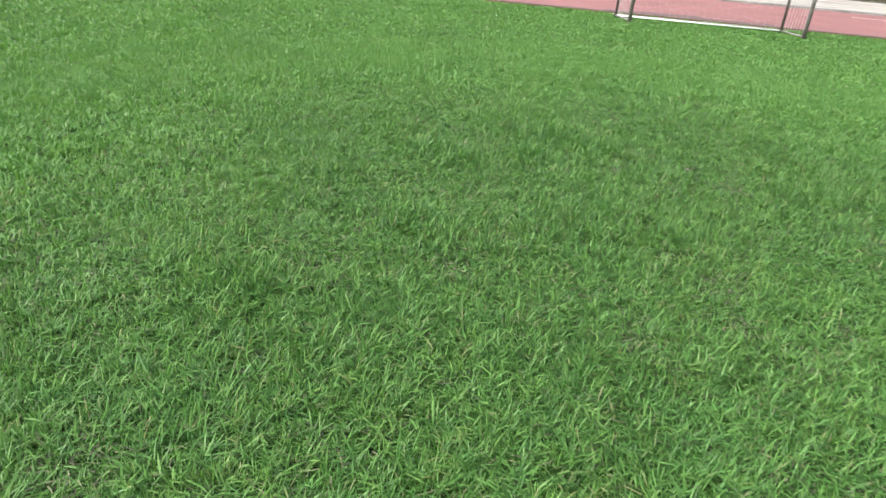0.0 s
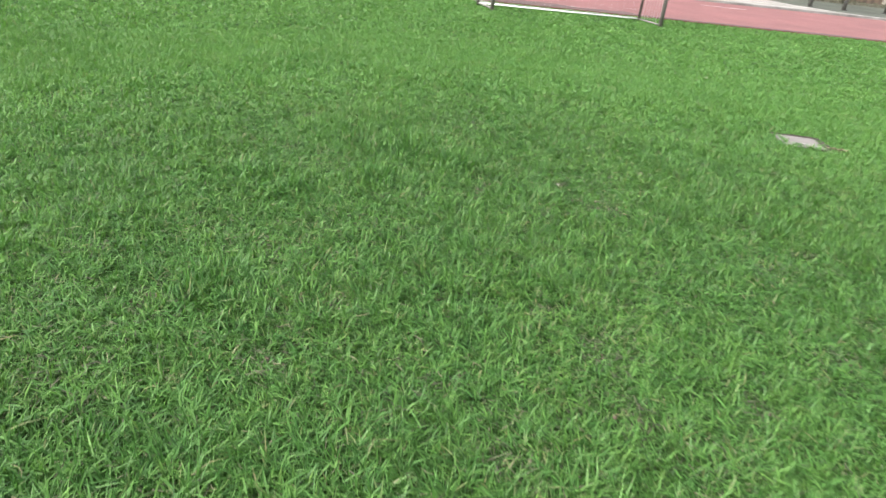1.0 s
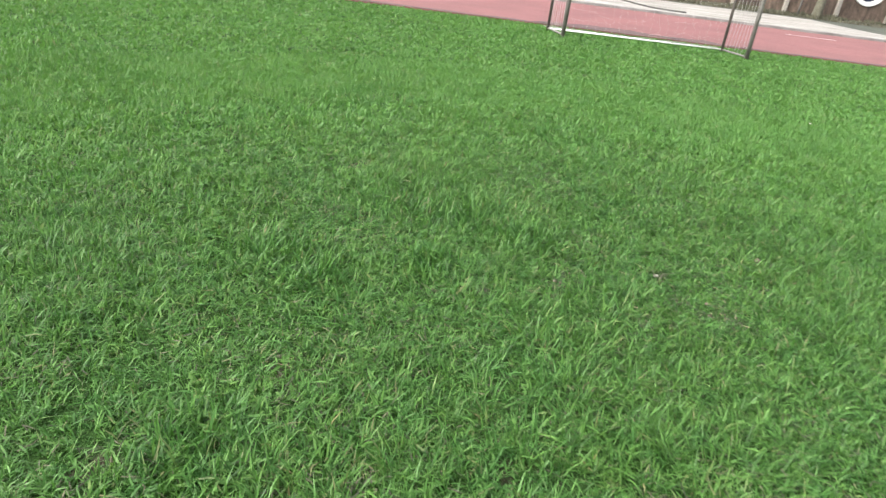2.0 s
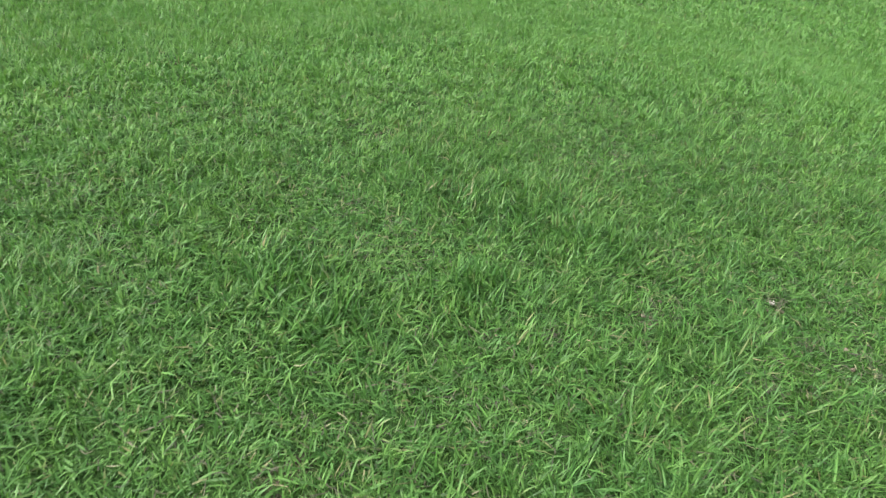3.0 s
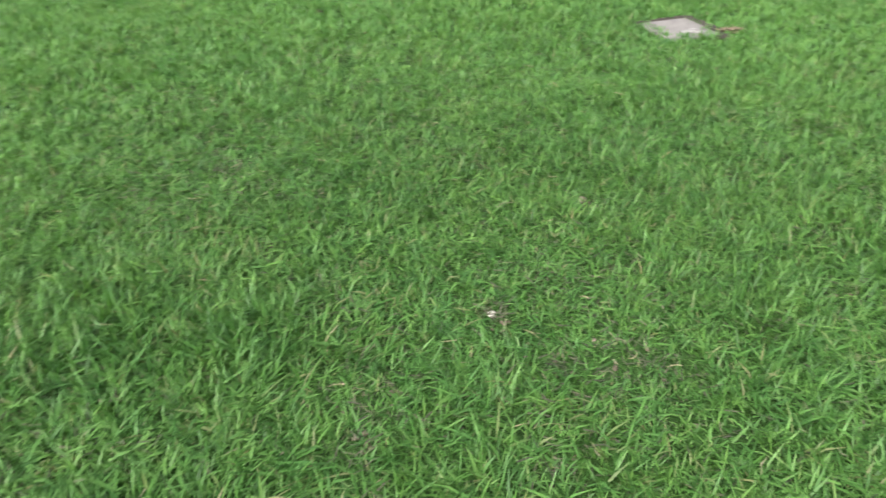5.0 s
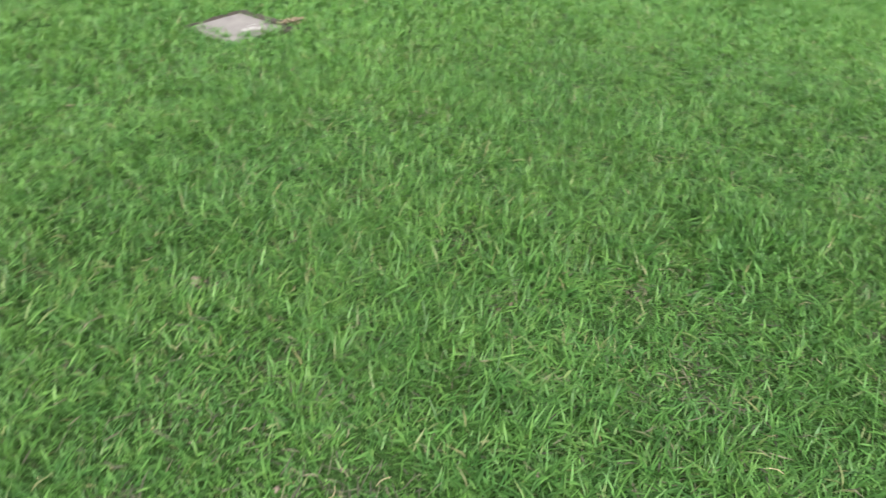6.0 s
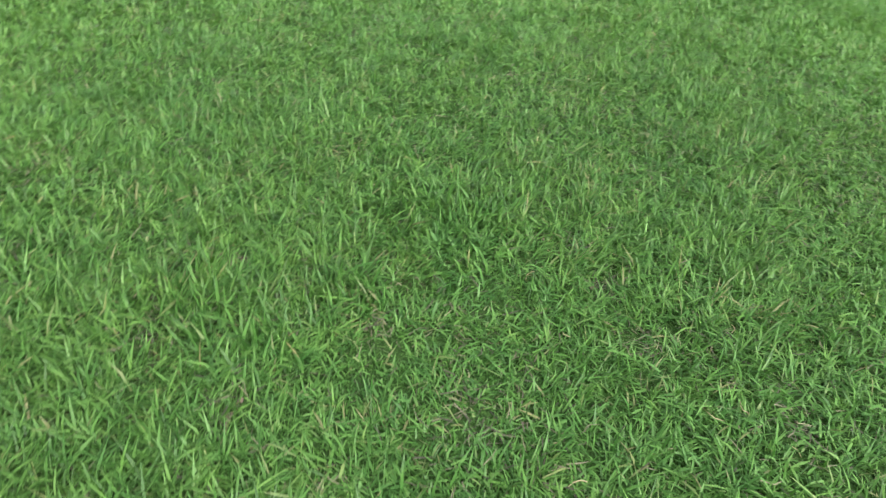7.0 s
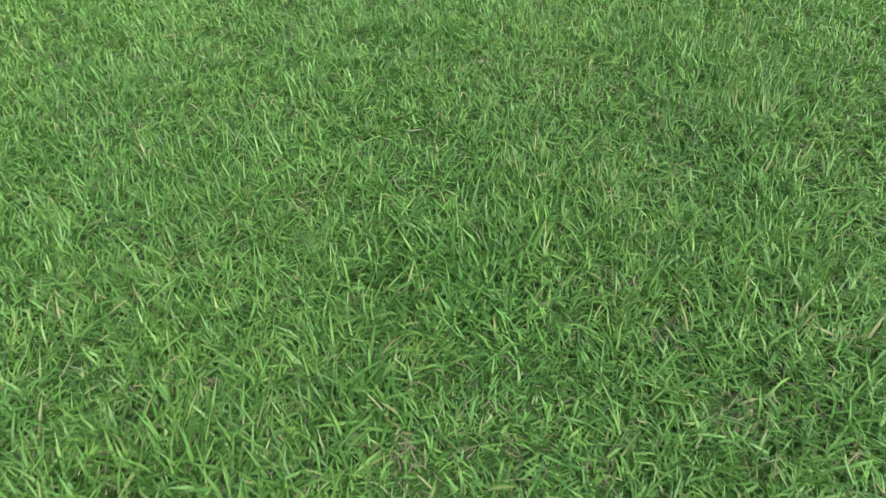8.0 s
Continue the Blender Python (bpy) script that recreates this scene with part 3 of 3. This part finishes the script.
# tall lush clumps
LUSH = (
    (0.45, 4.20, 0.26), (0.72, 4.02, 0.14), (2.72, 2.80, 0.20), (-0.30, 3.62, 0.20), (-0.10, 3.42, 0.14), (0.31, 3.67, 0.13),
    (2.45, 3.46, 0.14), (2.44, 3.09, 0.10), (-0.78, 1.75, 0.16), (-0.26, 2.52, 0.16),
    (2.27, 3.30, 0.09),
)


def spots(x, y, places):
    """1 in the middle of the nearest of the places, falling to 0 round it."""
    out = np.zeros(len(x))
    for bx, by, br in places:
        out = np.maximum(out, np.exp(-((x - bx) ** 2 + (y - by) ** 2) / br ** 2))
    return out


def off_limits(x, y, rs):
    """Where no blade stands: on the tile, the soil behind it, the drain cover and the track."""
    c, s = math.cos(radians(TILE_TURN)), math.sin(radians(TILE_TURN))
    u, v = (x - TILE_AT[0]) * c + (y - TILE_AT[1]) * s, -(x - TILE_AT[0]) * s + (y - TILE_AT[1]) * c
    creep = 0.045 * field(x, y, 0.05, 13)
    on_tile = (u > -0.125 + creep) & (u < 0.152 - creep) & (v > -0.135 + creep) & (v < 0.152) & (u + v > -0.185 + creep)
    rim = (np.abs(u - 0.03) < 0.17) & (np.abs(v - 0.02) < 0.165) & (u + v > 0.02) & (rs.rand(len(x)) < 0.35)
    patch = ((u - 0.222) / 0.085) ** 2 + ((v + 0.131) / 0.05) ** 2 < rs.uniform(0.4, 1.2, len(x))
    cover = (np.abs(x - 10.2) < 0.34) & (np.abs(y - 12.5) < 0.34)
    return on_tile | rim | patch | cover | (y > LAWN_EDGE - 0.06 + 0.14 * field(x, 0 * x, 0.4, 6))


def strips(name, rows, material):
    """One mesh of narrow leaves. rows: their left and right edges from foot to tip, then the tips."""
    per, m = len(rows), len(rows[0])
    segments = (per - 1) // 2
    verts = np.stack(rows, 1).reshape(-1, 3).astype(np.float32)
    base = np.arange(m)[:, None] * per
    pieces = [base + np.array([2 * i, 2 * i + 1, 2 * i + 3, 2 * i + 2])[None, :] for i in range(segments - 1)]
    loops = np.concatenate(pieces + [base + np.array([per - 3, per - 2, per - 1])[None, :]], 1).ravel().astype(np.int32)
    sizes = np.tile(np.array([4] * (segments - 1) + [3]), m)
    starts = np.concatenate([[0], np.cumsum(sizes)[:-1]]).astype(np.int32)
    me = bpy.data.meshes.new(name)
    me.vertices.add(len(verts))
    me.vertices.foreach_set("co", verts.ravel())
    me.loops.add(len(loops))
    me.loops.foreach_set("vertex_index", loops)
    me.polygons.add(len(starts))
    me.polygons.foreach_set("loop_start", starts)
    me.polygons.foreach_set("use_smooth", np.ones(len(starts), bool))
    me.update(calc_edges=True)
    me.materials.append(material)
    return new(name, me)


SHAPE = {1: (0.95,), 2: (0.80, 0.95), 3: (0.72, 1.0, 0.78)}


def turf(name, seed, near, far, crowd, segments, label, low=1.0, thin=0.0, broad=1.0, kind_of="tall"):
    """Grass between near and far metres from the heart line. crowd: blades to the square metre; thin: how they get
    fewer and broader with the distance; kind_of: tall blades in tufts, or the sparser field beside the walked stretch."""
    rs = np.random.RandomState(seed)
    x0, x1, y0, y1 = max(-far, -12.0), min(far + 2.7, 14.0), max(1.0 - far, -9.0), min(far + 3.9, LAWN_EDGE)
    k = 5
    n = int(crowd * (x1 - x0) * (y1 - y0) / k)
    cx, cy = rs.uniform(x0, x1, n), rs.uniform(y0, y1, n)
    d = from_heart(cx, cy)
    bare, lush = spots(cx, cy, BARE), spots(cx, cy, LUSH)
    fewer = (np.maximum(near, 0.5) / np.maximum(d, np.maximum(near, 0.5))) ** thin
    # clumps and gaps a hand's width across, and larger thin and full stretches
    gap = np.clip(2.2 * field(cx, cy, 0.055, 5) - 0.15, 0.42, 1) * (0.82 + 0.3 * field(cx, cy, 0.45, 15))
    want = np.minimum(1, fewer * np.where(d < 3.0, gap, 0.6 + 0.4 * gap) * (1 - 0.55 * bare) * (1 + 0.5 * lush))
    ex, ey = cx + rs.normal(0, 0.3, n), cy + rs.normal(0, 0.3, n)
    core = (ex > -1.9 - 0.74 * np.maximum(ey, 0)) & (ey > np.minimum(0.1, 3.1 - 1.9 * (ex - 1.2)))
    want = np.where(core, 0.0, 0.9) if kind_of == "field" else want * np.where(core, 1.0, 0.08)
    keep = (d >= near) & (d < far) & (rs.rand(n) < want)
    cx, cy = cx[keep], cy[keep]
    # the tufts of one stretch lean one way, and each spreads like a fan
    head = 2 * math.pi * (1.6 * field(cx, cy, 0.5, 11) + 1.2 * field(cx, cy, 0.13, 14)) + rs.normal(0, 1.5, len(cx))
    even = 1 / (1 + np.maximum(from_heart(cx, cy) - 1.2, 0))  # further out the lawn is more even
    tall = np.exp(rs.normal(0, 0.24, len(cx)) * even)
    cx, cy, head, tall, even = (np.repeat(v, k) for v in (cx, cy, head, tall, even))
    m = len(cx)
    cx, cy = cx + rs.normal(0, 0.010, m), cy + rs.normal(0, 0.010, m)
    face = head + rs.normal(0, 1.05, m)
    ok = ~off_limits(cx, cy, rs)
    cx, cy, face, tall, even = cx[ok], cy[ok], face[ok], tall[ok], even[ok]
    m = len(cx)
    d, lush, bare = from_heart(cx, cy), spots(cx, cy, LUSH), spots(cx, cy, BARE)
    grow = (0.98 + 0.64 * even * (field(cx, cy, 0.36, 3) - 0.5) + 0.25 * (field(cx, cy, 1.6, 4) - 0.5) + 0.50 * lush) * (1 - 0.35 * bare)
    length = np.clip(0.0445 * np.exp(rs.normal(0, 0.34, m) * np.sqrt(even)) * tall, 0.016, 0.085) * grow * low
    wide = rs.uniform(0.0032, 0.0071, m) * broad * (1 + 0.45 * lush) * (np.maximum(d, near + 0.01) / max(near, 0.5)) ** (0.6 * thin)
    # upright, leaning and lying blades
    pick = rs.rand(m)
    stand = np.clip(0.24 + 0.16 * (d - 0.8), 0.24, 0.62)
    fallen = np.clip(0.76 + 0.09 * (d - 0.8), 0.76, 0.95)
    lean = np.where(pick < stand + 0.10 * lush, rs.uniform(0.04, 0.48, m), np.where(pick < fallen, rs.uniform(0.35, 1.0, m), rs.uniform(1.0, 1.42, m)))
    curl = rs.uniform(0.15, 1.25, m) * (1 - 0.3 * lush)
    lift = np.where(pick > fallen, rs.uniform(0.0, 0.026, m), -0.004) * low
    turn = rs.normal(0, 0.45, m)
    soil = lie(cx, cy)
    px, py, pz = cx.copy(), cy.copy(), soil + lift
    rows = []
    for i in range(segments + 1):
        t = i / segments
        side = face + math.pi / 2 + turn * (0.3 + t)
        if i < segments:
            w = wide * SHAPE[segments][i] / 2
            roll = 0.35 * np.sin(turn * 5 + 2 * t)
            sx, sy, sz = np.cos(side) * w, np.sin(side) * w, roll * w
            rows.append(np.stack([px - sx, py - sy, pz - sz], 1))
            rows.append(np.stack([px + sx, py + sy, pz + sz], 1))
        else:
            rows.append(np.stack([px, py, pz], 1))
        a = lean + curl * (t + 0.5 / segments)
        step = length / segments
        px, py, pz = px + np.cos(face + 0.3 * turn * t) * np.sin(a) * step, py + np.sin(face + 0.3 * turn * t) * np.sin(a) * step, np.maximum(pz + np.cos(a) * step, soil + 0.004)
    # blades of tall clumps take the green with inner shade in its colour
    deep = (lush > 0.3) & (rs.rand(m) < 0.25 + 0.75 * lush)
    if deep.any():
        tagged(strips("shaded_lush_grass", [v[deep] for v in rows], SHADED_LUSH_GRASS), "taller lush grass clumps, green darkened for inner shade", "grass", kind="stuff")
    # lighting put into colour: brightened blades mixed in by patches, more in the field
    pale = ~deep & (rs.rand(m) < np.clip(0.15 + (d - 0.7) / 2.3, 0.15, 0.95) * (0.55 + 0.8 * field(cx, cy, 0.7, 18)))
    tagged(strips("lit_grass", [v[pale] for v in rows], LIT_GRASS), "lawn blades brightened in colour, more of them further out", "grass", kind="stuff")
    return tagged(strips(name, [v[~(deep | pale)] for v in rows], GRASS), label, "grass", kind="stuff")


def dead_blades(seed, crowd, far):
    """Withered blades lying on the soil between the green tufts."""
    rs = np.random.RandomState(seed)
    n = int(crowd * (2 * far + 2.7) * (2 * far + 2.9))
    x, y = rs.uniform(-far, far + 2.7, n), rs.uniform(1 - far, far + 3.9, n)
    thin = spots(x, y, BARE)
    keep = (from_heart(x, y) < far) & (rs.rand(n) < 0.12 + 0.3 * np.clip(2.2 * field(x, y, 0.3, 16) - 0.9, 0, 1) + 0.6 * thin)
    x, y = x[keep], y[keep]
    ok = ~off_limits(x, y, rs)
    x, y = x[ok], y[ok]
    m = len(x)
    a, long, w = rs.uniform(0, 2 * math.pi, m), rs.uniform(0.018, 0.060, m), rs.uniform(0.0012, 0.0034, m)
    bend, z0 = rs.normal(0, 0.35, m), lie(x, y) + rs.uniform(0.002, 0.024, m)
    rise = rs.normal(0.05, 0.22, m)
    rows, px, py = [], x - np.cos(a) * long / 2, y - np.sin(a) * long / 2
    for i in range(3):
        z = np.maximum(z0 + rise * long * (i / 2 - 0.3), lie(x, y) + 0.002)
        if i < 2:
            sx, sy = -np.sin(a) * w / 2, np.cos(a) * w / 2
            rows += [np.stack([px - sx, py - sy, z], 1), np.stack([px + sx, py + sy, z + 0.3 * w], 1)]
        else:
            rows.append(np.stack([px, py, z], 1))
        px, py, a = px + np.cos(a) * long / 2, py + np.sin(a) * long / 2, a + bend
    tagged(strips("dead_grass", rows, WITHERED), "withered grey brown grass lying on the soil", "grass", kind="stuff")


turf("lawn_grass", 1, 0.0, 1.6, 20500, 2, "bright green unmown lawn grass in leaning tufts", broad=0.86)
turf("lawn_grass", 2, 1.6, 2.8, 16000, 2, "bright green lawn grass with lush clumps", 1.0, 0.6)
turf("lawn_grass", 6, 2.8, 4.6, 15500, 1, "bright green even lawn grass", 1.0, 0.6, 1.35)
turf("lawn_grass", 3, 4.6, 15.0, 5300, 1, "bright green lawn grass reaching to the track", 0.95, 0.9, 2.3)
turf("lawn_grass", 5, 0.0, 9.0, 1500, 1, "green lawn grass beside the walked stretch", 1.1, 0.0, 3.4, "field")
turf("short_grass", 4, 0.0, 2.2, 9500, 1, "short green undergrowth between the lawn's taller blades", 0.55, 0.0, 0.95)
dead_blades(8, 4200, 2.2)


# ---- dry straw and soil crumbs in the lawn ----
def straw():
    bm = bmesh.new()
    rng = random.Random(21)
    for n in range(168):
        k = rng.randrange(len(HEART) - 1)
        f = rng.random()
        x = HEART[k][0] * (1 - f) + HEART[k + 1][0] * f + rng.gauss(0, 0.9)
        y = HEART[k][1] * (1 - f) + HEART[k + 1][1] * f + rng.gauss(0, 0.9)
        if n >= 150:  # a few lie with the leaves beside the tile
            x, y = rng.gauss(3.69, 0.035), rng.gauss(4.935, 0.018)
        elif abs(x - TILE_AT[0]) < 0.2 and abs(y - TILE_AT[1]) < 0.2:
            continue
        a, long, z = rng.uniform(0, math.pi), rng.uniform(0.02, 0.055), float(lie(x, y)) + rng.uniform(0.010, 0.024)
        bend = rng.uniform(-0.012, 0.012)
        line = [(x + math.cos(a) * long * (u - 0.5) - math.sin(a) * bend * (1 - 4 * (u - 0.5) ** 2), y + math.sin(a) * long * (u - 0.5) + math.cos(a) * bend * (1 - 4 * (u - 0.5) ** 2), z + 0.010 * (u - 0.5) * rng.uniform(-1, 1)) for u in (0, 0.33, 0.67, 1)]
        tube(bm, line, [0.0009, 0.0014, 0.0013, 0.0006], 4)
    tagged(part("dry_straw", bm, STRAW), "thin dry straw stalks lying among the green blades", "straw", kind="stuff")


def crumbs():
    bm = bmesh.new()
    rng = random.Random(22)
    for x, y, r in BARE:
        for _ in range(6):
            px, py, s = x + rng.gauss(0, r * 0.5), y + rng.gauss(0, r * 0.5), rng.uniform(0.003, 0.008)
            made = bmesh.ops.create_icosphere(bm, subdivisions=1, radius=s, matrix=Matrix.Translation((px, py, float(lie(px, py)) + s * 0.2)))
            for v in made["verts"]:
                v.co += Vector((rng.uniform(-1, 1), rng.uniform(-1, 1), rng.uniform(-1, 1))) * s * 0.25
    tagged(part("soil_crumbs", bm, CRUMB), "pinkish brown soil crumbs in thin spots of turf", "soil", kind="stuff")


straw()
crumbs()
